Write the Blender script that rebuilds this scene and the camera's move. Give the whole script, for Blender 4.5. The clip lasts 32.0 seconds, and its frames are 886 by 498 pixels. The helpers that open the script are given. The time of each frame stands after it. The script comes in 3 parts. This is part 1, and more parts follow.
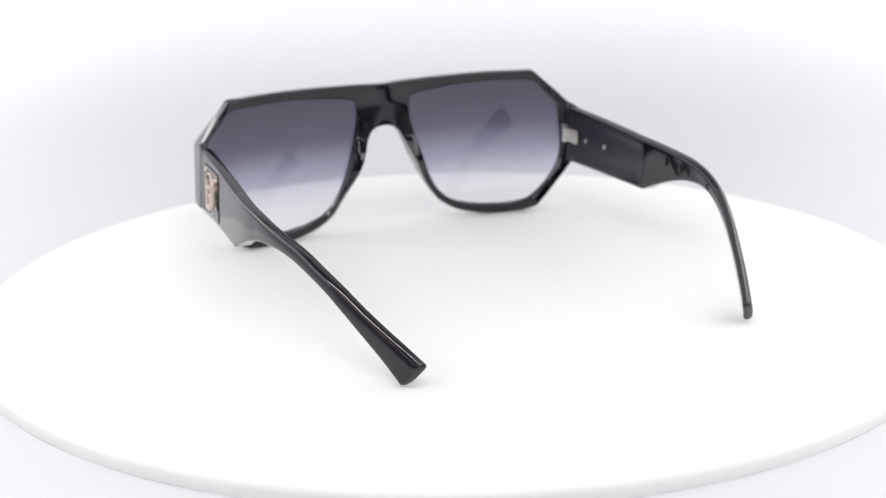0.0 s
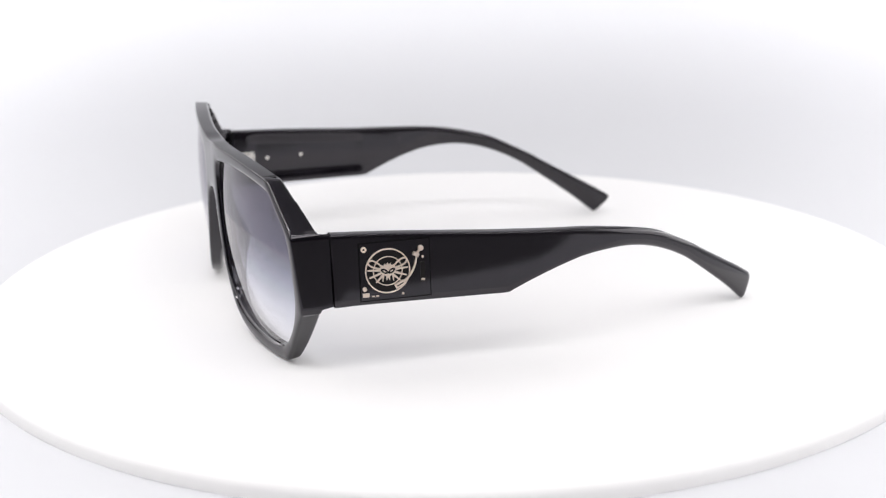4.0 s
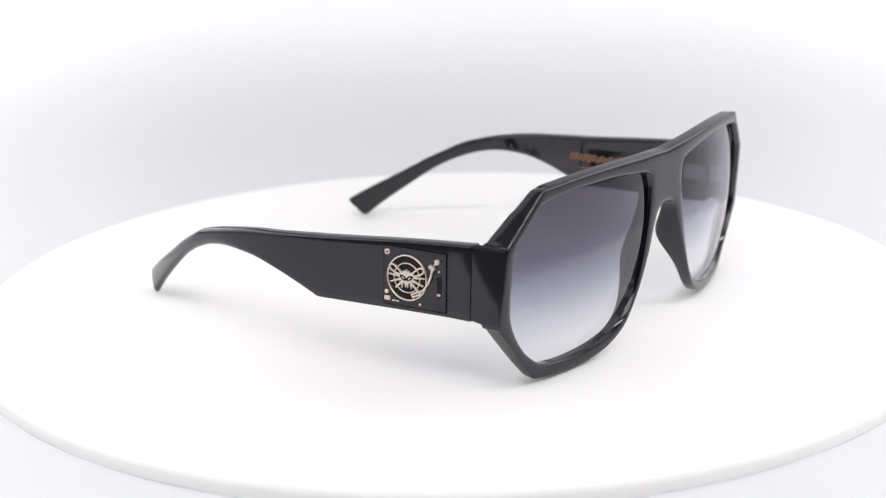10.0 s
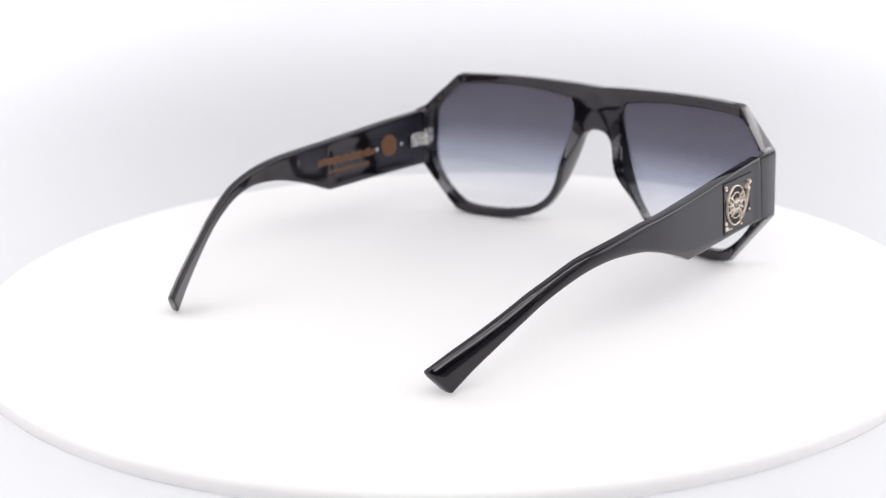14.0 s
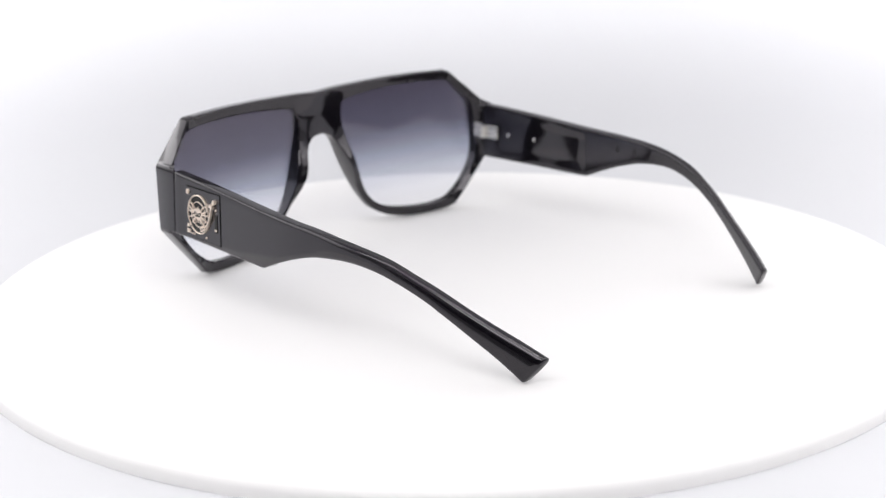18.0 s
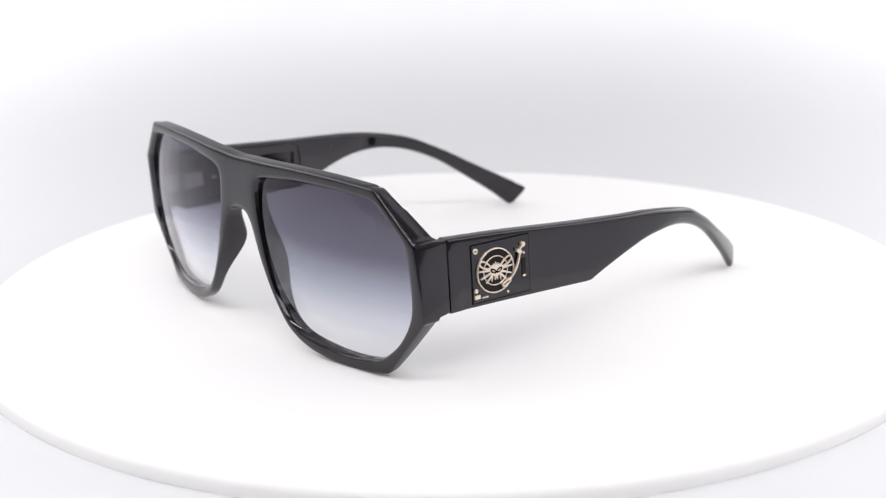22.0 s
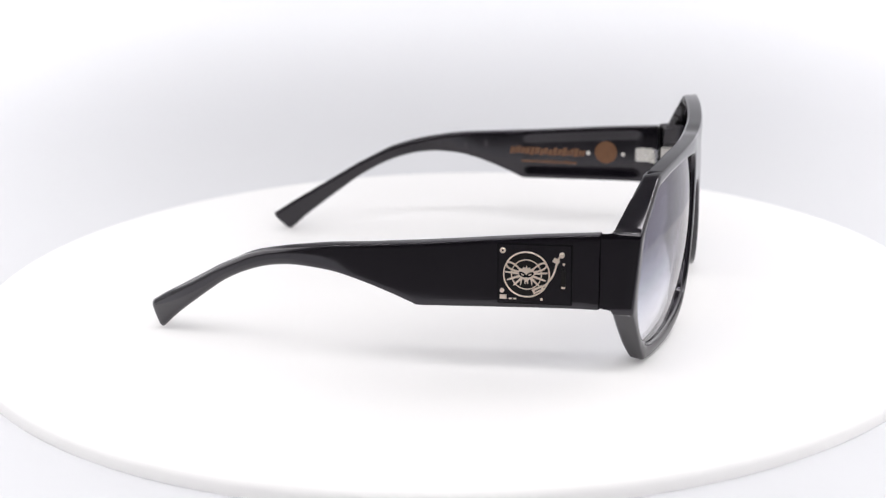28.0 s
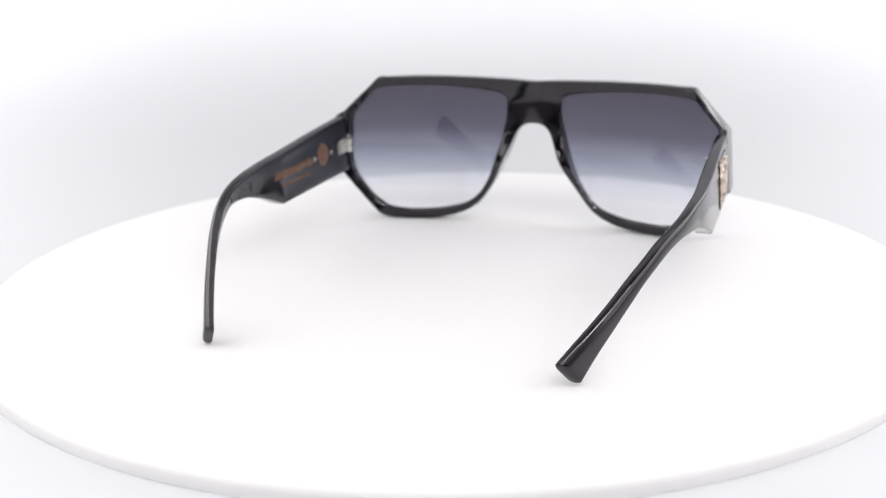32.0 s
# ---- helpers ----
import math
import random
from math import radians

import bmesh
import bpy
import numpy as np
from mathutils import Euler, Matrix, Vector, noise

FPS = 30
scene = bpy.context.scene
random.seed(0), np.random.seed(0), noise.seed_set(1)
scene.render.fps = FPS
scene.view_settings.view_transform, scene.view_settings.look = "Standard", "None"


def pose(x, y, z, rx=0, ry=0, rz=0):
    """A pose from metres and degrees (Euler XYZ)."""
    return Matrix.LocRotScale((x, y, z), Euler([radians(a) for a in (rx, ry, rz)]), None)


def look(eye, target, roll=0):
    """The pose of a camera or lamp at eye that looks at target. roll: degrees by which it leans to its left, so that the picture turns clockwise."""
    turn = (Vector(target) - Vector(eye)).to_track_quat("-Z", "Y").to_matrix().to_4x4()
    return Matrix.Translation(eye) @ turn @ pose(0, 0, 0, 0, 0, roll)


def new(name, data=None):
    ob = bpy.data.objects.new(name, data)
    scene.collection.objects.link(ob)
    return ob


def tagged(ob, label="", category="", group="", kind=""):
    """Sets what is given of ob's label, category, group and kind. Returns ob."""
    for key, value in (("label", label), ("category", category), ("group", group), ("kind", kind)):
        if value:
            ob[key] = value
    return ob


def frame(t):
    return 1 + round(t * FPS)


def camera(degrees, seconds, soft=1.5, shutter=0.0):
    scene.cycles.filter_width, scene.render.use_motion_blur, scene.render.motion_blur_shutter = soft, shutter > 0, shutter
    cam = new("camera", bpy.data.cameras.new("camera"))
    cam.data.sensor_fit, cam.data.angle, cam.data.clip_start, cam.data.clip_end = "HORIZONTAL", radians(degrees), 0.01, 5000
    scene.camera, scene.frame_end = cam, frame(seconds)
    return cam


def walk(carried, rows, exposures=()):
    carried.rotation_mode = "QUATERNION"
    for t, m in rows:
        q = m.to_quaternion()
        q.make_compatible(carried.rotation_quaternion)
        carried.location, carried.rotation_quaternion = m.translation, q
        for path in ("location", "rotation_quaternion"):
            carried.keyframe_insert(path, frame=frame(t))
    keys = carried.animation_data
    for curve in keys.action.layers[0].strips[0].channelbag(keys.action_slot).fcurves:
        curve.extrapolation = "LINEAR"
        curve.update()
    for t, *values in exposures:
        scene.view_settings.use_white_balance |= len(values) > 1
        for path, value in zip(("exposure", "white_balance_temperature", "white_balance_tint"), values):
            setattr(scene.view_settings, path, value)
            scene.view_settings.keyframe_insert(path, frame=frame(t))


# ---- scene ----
from mathutils.geometry import delaunay_2d_cdt

# ---- camera ----
cam = camera(35.16, 32.0, soft=1.2)
cam.data.dof.use_dof, cam.data.dof.focus_distance, cam.data.dof.aperture_fstop = True, 0.385, 16.0
EYE, AIM = (0.0, -0.43684, 0.14212), (-0.0041, -0.0185, 0.0165)
STAND = look(EYE, AIM, -1.29)
walk(cam, [(0, STAND), (32, STAND)], exposures=[(0, 0.0), (32, 0.0)])

# ---- light ----
FLOOR = -0.0045   # the paper under the turntable
world = bpy.data.worlds.new("studio_air")
world.use_nodes = True
world.node_tree.nodes["Background"].inputs[0].default_value = (0.9, 0.92, 1.0, 1)
world.node_tree.nodes["Background"].inputs[1].default_value = 0.15
scene.world = world


def panel_lamp(name, eye, target, w, h, watts, color):
    data = bpy.data.lights.new(name, "AREA")
    data.shape, data.size, data.size_y, data.energy, data.color = "RECTANGLE", w, h, watts, color
    ob = new(name, data)
    ob.matrix_world = look(eye, target)
    return ob


for y, wide, watts in ((-0.32, 0.035, 2.1), (0.20, 0.50, 1.15)):
    panel_lamp("led_bar", (0, y, 0.60), (0, y + 0.0001, 0), 1.0, wide, watts, (1.0, 0.985, 0.985))
for side in (-1, 1):
    panel_lamp("side_softbox", (side * 0.52, 0.15, 0.28), (side * 0.05, 0.12, 0.02), 0.90, 0.36, 1.5, (1.0, 0.985, 0.985))
    # Added lamps without a known source, whitening paper and platter towards the view's sides.
    strip = panel_lamp("edge_fill", (side * 0.237, 0.17, 0.12), (side * 0.237, 0.17, 0.0), 0.04, 1.0, 0.27, (1.0, 0.99, 0.99))
    strip.matrix_world = pose(side * 0.237, 0.17, 0.12, 0, side * -10, side * -17.6)
panel_lamp("front_softbox", (0.10, -0.62, 0.55), (0, -0.08, 0), 0.40, 0.30, 1.45, (1.0, 0.985, 0.985))
# Added lamp without a known source, whitening the far paper at the view's top.
panel_lamp("back_fill", (0, 0.43, 0.105), (0, 0.45, 0.0), 0.8, 0.04, 0.21, (1.0, 0.99, 0.99))


# ---- materials ----
def material(name, color, rough=0.5, metal=0.0, vary=0.0, scale=40.0, bump=0.0, bump_scale=400.0, rough_vary=0.0, specular=0.5):
    m = bpy.data.materials.new(name)
    m.use_nodes = True
    t = m.node_tree
    b = t.nodes["Principled BSDF"]
    b.inputs["Base Color"].default_value = (*color, 1)
    b.inputs["Roughness"].default_value = rough
    b.inputs["Metallic"].default_value = metal
    b.inputs["Specular IOR Level"].default_value = specular
    where = t.nodes.new("ShaderNodeTexCoord")
    if vary:
        n = t.nodes.new("ShaderNodeTexNoise")
        n.inputs["Scale"].default_value, n.inputs["Detail"].default_value = scale, 6
        t.links.new(where.outputs["Object"], n.inputs["Vector"])
        mix = t.nodes.new("ShaderNodeMix")
        mix.data_type = "RGBA"
        mix.inputs["A"].default_value = (*[c * (1 - vary) for c in color], 1)
        mix.inputs["B"].default_value = (*[min(1, c * (1 + vary)) for c in color], 1)
        t.links.new(n.outputs["Fac"], mix.inputs["Factor"])
        t.links.new(mix.outputs["Result"], b.inputs["Base Color"])
    if rough_vary:
        n = t.nodes.new("ShaderNodeTexNoise")
        n.inputs["Scale"].default_value, n.inputs["Detail"].default_value = scale * 2.3, 5
        t.links.new(where.outputs["Object"], n.inputs["Vector"])
        r = t.nodes.new("ShaderNodeMapRange")
        r.inputs["From Min"].default_value, r.inputs["From Max"].default_value = 0.3, 0.7
        r.inputs["To Min"].default_value, r.inputs["To Max"].default_value = rough - rough_vary, rough + rough_vary
        t.links.new(n.outputs["Fac"], r.inputs["Value"])
        t.links.new(r.outputs["Result"], b.inputs["Roughness"])
    if bump:
        n = t.nodes.new("ShaderNodeTexNoise")
        n.inputs["Scale"].default_value, n.inputs["Detail"].default_value = bump_scale, 4
        t.links.new(where.outputs["Object"], n.inputs["Vector"])
        k = t.nodes.new("ShaderNodeBump")
        k.inputs["Strength"].default_value, k.inputs["Distance"].default_value = bump, 0.0004
        t.links.new(n.outputs["Fac"], k.inputs["Height"])
        t.links.new(k.outputs["Normal"], b.inputs["Normal"])
    return m


def lens_material():
    """Tinted lens: dark violet at the brow, clear at the foot, with a polished surface."""
    m = bpy.data.materials.new("gradient_lens")
    m.use_nodes = True
    t = m.node_tree
    t.nodes.clear()
    out = t.nodes.new("ShaderNodeOutputMaterial")
    where = t.nodes.new("ShaderNodeTexCoord")
    split = t.nodes.new("ShaderNodeSeparateXYZ")
    t.links.new(where.outputs["Object"], split.inputs[0])
    span = t.nodes.new("ShaderNodeMapRange")
    span.inputs["From Min"].default_value, span.inputs["From Max"].default_value = 0.003, 0.050
    t.links.new(split.outputs["Z"], span.inputs["Value"])
    ramp = t.nodes.new("ShaderNodeValToRGB")
    e = ramp.color_ramp.elements
    stops = [(0.0, (0.985, 0.985, 0.99)), (0.16, (0.955, 0.962, 0.982)), (0.30, (0.84, 0.855, 0.90)), (0.46, (0.63, 0.65, 0.715)), (0.68, (0.37, 0.365, 0.43)), (1.0, (0.30, 0.285, 0.34))]
    e[0].position, e[0].color = stops[0][0], (*stops[0][1], 1)
    e[1].position, e[1].color = stops[-1][0], (*stops[-1][1], 1)
    for p, c in stops[1:-1]:
        n = e.new(p)
        n.color = (*c, 1)
    t.links.new(span.outputs["Result"], ramp.inputs[0])
    clear = t.nodes.new("ShaderNodeBsdfTransparent")
    t.links.new(ramp.outputs["Color"], clear.inputs["Color"])
    gloss = t.nodes.new("ShaderNodeBsdfGlossy")
    gloss.inputs["Roughness"].default_value = 0.02
    gloss.inputs["Color"].default_value = (1.0, 0.98, 1.0, 1)
    face = t.nodes.new("ShaderNodeLayerWeight")
    power = t.nodes.new("ShaderNodeMath")
    power.operation = "POWER"
    power.inputs[1].default_value = 5.0
    t.links.new(face.outputs["Facing"], power.inputs[0])
    fres = t.nodes.new("ShaderNodeMapRange")
    fres.inputs["To Min"].default_value, fres.inputs["To Max"].default_value = 0.035, 1.0
    t.links.new(power.outputs[0], fres.inputs["Value"])
    mix = t.nodes.new("ShaderNodeMixShader")
    t.links.new(fres.outputs[0], mix.inputs[0])
    t.links.new(clear.outputs[0], mix.inputs[1])
    t.links.new(gloss.outputs[0], mix.inputs[2])
    t.links.new(mix.outputs[0], out.inputs[0])
    return m


def acetate_material():
    """Polished black acetate: a deep black body under a clear gloss, with faint polishing waves and fine wear."""
    m = bpy.data.materials.new("polished_black_acetate")
    m.use_nodes = True
    t = m.node_tree
    b = t.nodes["Principled BSDF"]
    b.inputs["IOR"].default_value = 1.58
    b.inputs["Specular Tint"].default_value = (0.98, 0.94, 1.0, 1)
    where = t.nodes.new("ShaderNodeTexCoord")
    grain = t.nodes.new("ShaderNodeTexNoise")
    grain.inputs["Scale"].default_value, grain.inputs["Detail"].default_value = 210, 5
    t.links.new(where.outputs["Object"], grain.inputs["Vector"])
    rough = t.nodes.new("ShaderNodeMapRange")
    rough.inputs["From Min"].default_value, rough.inputs["From Max"].default_value = 0.3, 0.7
    rough.inputs["To Min"].default_value, rough.inputs["To Max"].default_value = 0.045, 0.085
    t.links.new(grain.outputs["Fac"], rough.inputs["Value"])
    t.links.new(rough.outputs["Result"], b.inputs["Roughness"])
    wave = t.nodes.new("ShaderNodeTexNoise")
    wave.inputs["Scale"].default_value, wave.inputs["Detail"].default_value = 90, 2
    t.links.new(where.outputs["Object"], wave.inputs["Vector"])
    bump = t.nodes.new("ShaderNodeBump")
    bump.inputs["Strength"].default_value, bump.inputs["Distance"].default_value = 0.01, 0.0004
    t.links.new(wave.outputs["Fac"], bump.inputs["Height"])
    t.links.new(bump.outputs["Normal"], b.inputs["Normal"])
    tint = t.nodes.new("ShaderNodeValToRGB")
    tint.color_ramp.elements[0].color, tint.color_ramp.elements[1].color = (0.0038, 0.0032, 0.0048, 1), (0.0054, 0.0046, 0.0068, 1)
    t.links.new(wave.outputs["Fac"], tint.inputs[0])
    t.links.new(tint.outputs["Color"], b.inputs["Base Color"])
    return m


BLACK = acetate_material()
# Black of the inlays; also stands for shade in the emblem gap and hinge seam.
INLAY_GAP = material("enamel_and_gap_black", (0.003, 0.003, 0.0035), 0.4, vary=0.2, scale=200, rough_vary=0.06, specular=0.12)
GROOVE = material("record_vinyl", (0.007, 0.006, 0.006), 0.38, vary=0.3, scale=700, bump=0.2, bump_scale=1500, specular=0.25)
GOLD = material("pale_rose_gold", (0.84, 0.72, 0.62), 0.36, metal=0.75, vary=0.08, scale=500, rough_vary=0.08)
STEEL = material("nickel_hinge", (0.72, 0.70, 0.66), 0.28, metal=0.9, vary=0.1, scale=600, rough_vary=0.08)
PRINT = material("bronze_foil_print", (0.17, 0.08, 0.04), 0.3, metal=0.2, vary=0.25, scale=900)
ETCH = material("etched_glass", (0.30, 0.30, 0.34), 0.5, vary=0.2, scale=800)
ETCH.node_tree.nodes["Principled BSDF"].inputs["Alpha"].default_value = 0.25
LENS = lens_material()
DISC = material("white_turntable_plastic", (0.85, 0.842, 0.842), 0.5, vary=0.012, scale=14, bump=0.02, bump_scale=900, specular=0.25)
CLOTH = material("pale_lilac_backdrop", (0.638, 0.642, 0.666), 0.9, vary=0.015, scale=9, bump=0.03, bump_scale=500, specular=0.1)
TENT = material("white_tent_fabric", (0.82, 0.82, 0.83), 0.9, vary=0.02, scale=12, bump=0.05, bump_scale=600, specular=0.1)
TABLE = material("dark_table_top", (0.14, 0.135, 0.14), 0.55, vary=0.25, scale=20, bump=0.05, bump_scale=300)
# Dark tone stands for the dimness of the room before the tent.
FRONT_PANEL = material("dark_grey_front_panel", (0.10, 0.10, 0.105), 0.9, vary=0.1, scale=8, bump=0.1, bump_scale=300, specular=0.1)


# ---- mesh helpers ----
def finish(bm, name, mat, smooth=35):
    bmesh.ops.remove_doubles(bm, verts=bm.verts, dist=1e-6)
    bmesh.ops.recalc_face_normals(bm, faces=bm.faces)
    me = bpy.data.meshes.new(name)
    bm.to_mesh(me)
    bm.free()
    me.materials.append(mat)
    if smooth:
        me.shade_smooth()
        me.set_sharp_from_angle(angle=radians(smooth))
    return me


def part(name, bm, mat, parent, label="", smooth=35):
    ob = new(name, finish(bm, name, mat, smooth))
    ob.parent = parent
    if label:
        tagged(ob, label)
    return ob


def structure(name, bm, mat, label, category, smooth=35):
    return tagged(new(name, finish(bm, name, mat, smooth)), label, category, kind="structure")


def slab(bm, x0, x1, y0, y1, z0, z1):
    v = [bm.verts.new((x, y, z)) for z in (z0, z1) for x, y in ((x0, y0), (x1, y0), (x1, y1), (x0, y1))]
    for f in ((3, 2, 1, 0), (4, 5, 6, 7), (0, 1, 5, 4), (1, 2, 6, 5), (2, 3, 7, 6), (3, 0, 4, 7)):
        bm.faces.new([v[i] for i in f])


def lathe(bm, profile, n=96):
    """A turned body from (radius, height) points, closed on the axis where the radius is nought."""
    rings = []
    for r, z in profile:
        if r < 1e-9:
            rings.append([bm.verts.new((0, 0, z))])
        else:
            rings.append([bm.verts.new((r * math.cos(2 * math.pi * i / n), r * math.sin(2 * math.pi * i / n), z)) for i in range(n)])
    for a, b in zip(rings, rings[1:]):
        for i in range(n):
            j = (i + 1) % n
            if len(a) == 1:
                bm.faces.new((a[0], b[i], b[j]))
            elif len(b) == 1:
                bm.faces.new((a[i], b[0], a[j]))
            else:
                bm.faces.new((a[i], b[i], b[j], a[j]))


def smooth_curve(points, steps=8):
    """A Catmull-Rom curve through the points."""
    p = [np.array(q, float) for q in points]
    p = [2 * p[0] - p[1]] + p + [2 * p[-1] - p[-2]]
    out = []
    for i in range(1, len(p) - 2):
        a, b, c, d = p[i - 1:i + 3]
        for k in range(steps):
            u = k / steps
            out.append(0.5 * (2 * b + (c - a) * u + (2 * a - 5 * b + 4 * c - d) * u * u + (3 * b - a - 3 * c + d) * u ** 3))
    out.append(p[-2])
    return out


# ---- setting: a light tent with a swept backdrop ----
bm = bmesh.new()
prof = [(-0.19, FLOOR), (0.30, FLOOR)]
prof += [(0.30 + 0.30 * math.sin(a), FLOOR + 0.30 * (1 - math.cos(a))) for a in np.linspace(0.1, math.pi / 2, 14)]
prof += [(0.60, 1.0)]
cols = [[bm.verts.new((x, y, z)) for y, z in prof] for x in (-0.8, 0.8)]
back = [[bm.verts.new((x, y + 0.004 * (z > FLOOR + 0.2), z - 0.004)) for y, z in prof] for x in (-0.8, 0.8)]
for i in range(len(prof) - 1):
    bm.faces.new((cols[0][i], cols[1][i], cols[1][i + 1], cols[0][i + 1]))
    bm.faces.new((back[0][i], back[0][i + 1], back[1][i + 1], back[1][i]))
for side in (0, 1):
    bm.faces.new((cols[side][0], *cols[side][1:], *back[side][::-1]))
bm.faces.new((cols[0][0], back[0][0], back[1][0], cols[1][0]))
structure("backdrop", bm, CLOTH, "pale lilac paper sweep behind and under the turntable", "backdrop")
bm = bmesh.new()
slab(bm, -0.8, 0.8, -1.15, 0.62, FLOOR - 0.03, FLOOR - 0.005)
structure("table_top", bm, TABLE, "dark table top under the paper sweep", "table")
for name, box, mat, label in (
        ("wall_west", (-0.83, -0.8, -1.15, 0.65, FLOOR - 0.03, 1.0), TENT, "white fabric side of the light tent"),
        ("wall_east", (0.8, 0.83, -1.15, 0.65, FLOOR - 0.03, 1.0), TENT, "white fabric side of the light tent"),
        ("wall_north", (-0.8, 0.8, 0.62, 0.65, FLOOR - 0.03, 1.0), TENT, "white fabric back of the light tent"),
        # Unseen panel added to give the dim front that the gloss reflects.
        ("wall_south", (-0.8, 0.8, -1.18, -1.15, FLOOR - 0.03, 1.0), FRONT_PANEL, "unseen dark grey panel standing for the dim room before the open tent front"),
        ("ceiling", (-0.83, 0.83, -1.18, 0.65, 1.0, 1.03), TENT, "white fabric top of the light tent")):
    bm = bmesh.new()
    slab(bm, *box)
    structure(name, bm, mat, label, "ceiling" if name == "ceiling" else "wall", 0)

# ---- turntable ----
turntable = tagged(new("display_turntable"), "round white motorised display turntable with a thin rounded rim", "turntable")
R = 0.1532
bm = bmesh.new()
lathe(bm, [(0, 0), (0.05, 0), (0.10, 0), (R - 0.0045, 0), (R - 0.0045, -0.0042), (0, -0.0042)], 200)
part("platter", bm, DISC, turntable, "smooth white round platter", 30)
bm = bmesh.new()
lathe(bm, [(R - 0.0045, 0), (R - 0.003, 0), (R - 0.0014, -0.0003), (R - 0.0004, -0.0010), (R, -0.0020), (R + 0.0002, -0.0034), (R + 0.0003, -0.0044), (R - 0.0045, -0.0044)], 200)
part("rim", bm, DISC, turntable, "rounded white edge of the platter", 60)

# ---- sunglasses ----
MM = 0.001
SHIFT = -0.0051   # the sunglasses stand a little off the turning axis
glasses = tagged(new("sunglasses"), "black square aviator sunglasses with gradient lenses and turntable emblems, standing open", "sunglasses")

TOP = [(0, 53.4), (8.0, 53.8), (14.4, 54.0), (29.3, 54.4), (44.3, 54.4), (59.7, 53.8)]
SIDE = [(72.6, 40.3), (74.0, 19.6)]
FOOT = [(58.6, 1.1), (52.0, 0.3), (45.0, 0.1), (38.0, 0.4), (33.0, 1.3), (29.0, 2.4), (24.5, 4.6), (20.4, 8.0), (15.2, 15.6), (10.8, 24.2), (7.8, 31.2), (6.4, 34.3), (4.6, 36.6), (2.4, 37.7), (0, 38.0)]
OPEN_A = [(60.2, 49.4), (56.7, 50.2), (45.0, 50.9), (30.0, 50.7), (22.0, 50.0), (14.6, 49.1), (11.3, 48.0), (10.1, 45.0), (10.4, 39.3), (11.8, 32.4), (14.1, 24.3),
          (17.1, 16.8), (21.0, 10.8), (25.8, 7.0), (32.2, 5.0), (40.2, 3.9), (48.2, 3.7), (54.6, 4.5), (58.1, 6.2), (63.0, 10.6), (67.2, 16.4), (69.3, 22.0), (69.6, 28.6), (69.2, 37.0), (68.4, 40.6)]
HUB = np.array((38.0, 36.5))


def rounded(corner, before, after, r=0.7):
    """Three points that soften a corner."""
    c, a, b = (np.array(q, float) for q in (corner, before, after))
    p = c + (a - c) / np.linalg.norm(a - c) * r
    q = c + (b - c) / np.linalg.norm(b - c) * r
    return [p, 0.25 * p + 0.5 * c + 0.25 * q, q]


def face_y(x, z):
    """The front's gentle wrap and lean, in millimetres."""
    return -77.8 + 5.9 * (abs(x) / 60) ** 1.6 + 0.6 * math.exp(-(x / 10) ** 2) + (53 - z) * 0.07 * max(0.0, min(1.1, (abs(x) - 10) / 47))


outer_loop = smooth_curve([(-TOP[1][0], TOP[1][1])] + TOP, 6)[6:-1] + rounded(TOP[-1], TOP[-2], SIDE[0]) + rounded(SIDE[0], TOP[-1], SIDE[1]) + rounded(SIDE[1], SIDE[0], FOOT[0]) + rounded(FOOT[0], SIDE[1], FOOT[1])
outer_loop += smooth_curve(FOOT + [(-FOOT[-2][0], FOOT[-2][1])], 6)[1:-6] + [np.array((0, 42.0)), np.array((0, 47.5))]
inner_loop = smooth_curve(OPEN_A, 5)


def cast(loop, a):
    """Where the ray from the lens's hub at angle a leaves the loop."""
    d = np.array((math.cos(a), math.sin(a)))
    best = None
    for p, q in zip(loop, loop[1:] + loop[:1]):
        e = q - p
        den = d[0] * e[1] - d[1] * e[0]
        if abs(den) < 1e-12:
            continue
        w = p - HUB
        k = (w[0] * e[1] - w[1] * e[0]) / den
        u = (w[0] * d[1] - w[1] * d[0]) / den
        if k > 0 and -1e-9 <= u <= 1 + 1e-9 and (best is None or k > best):
            best = k
    return HUB + best * d


SEAM = -58.15


def depth_outer(x, z):
    """How far the rim's outer wall runs back: deep at the end piece, thin elsewhere."""
    full = SEAM - face_y(x, z)
    if x > 57 and z > 40.4:
        k = max(0.0, min(1.0, (53.8 - z) / 13.4))
        return -67.3 + 6.4 * k - face_y(x, z)
    if x > 57 and z < 20.1:
        return 4.0 + (full - 3.0 - 4.0) * max(0.0, min(1.0, (z - 1.0) / 18.6)) ** 0.8
    if x > 70:
        return full
    plain = 3.4 + 1.2 * max(0.0, min(1.0, z / 50))
    if z < 42:
        near = max(0.0, min(1.0, (36 - x) / 16))
        near = near * near * (3 - 2 * near)
        plain += near * 4.8 * math.exp(-((z - 24.5) / 8.0) ** 2)
    return plain


def depth_inner(x, z):
    return 4.0 + 3.4 * math.exp(-((z - 25) / 10.0) ** 2) * max(0.0, min(1.0, (34 - x) / 14)) + max(0.0, min(1.0, (x - 62) / 6))


def resampled(loop, step):
    """A closed loop with points at even steps along it."""
    p = np.array([*loop, loop[0]], float)
    run = np.concatenate(([0], np.cumsum(np.linalg.norm(np.diff(p, axis=0), axis=1))))
    at = np.linspace(0, run[-1], int(run[-1] / step) + 1)[:-1]
    return np.stack([np.interp(at, run, p[:, k]) for k in (0, 1)], axis=1)


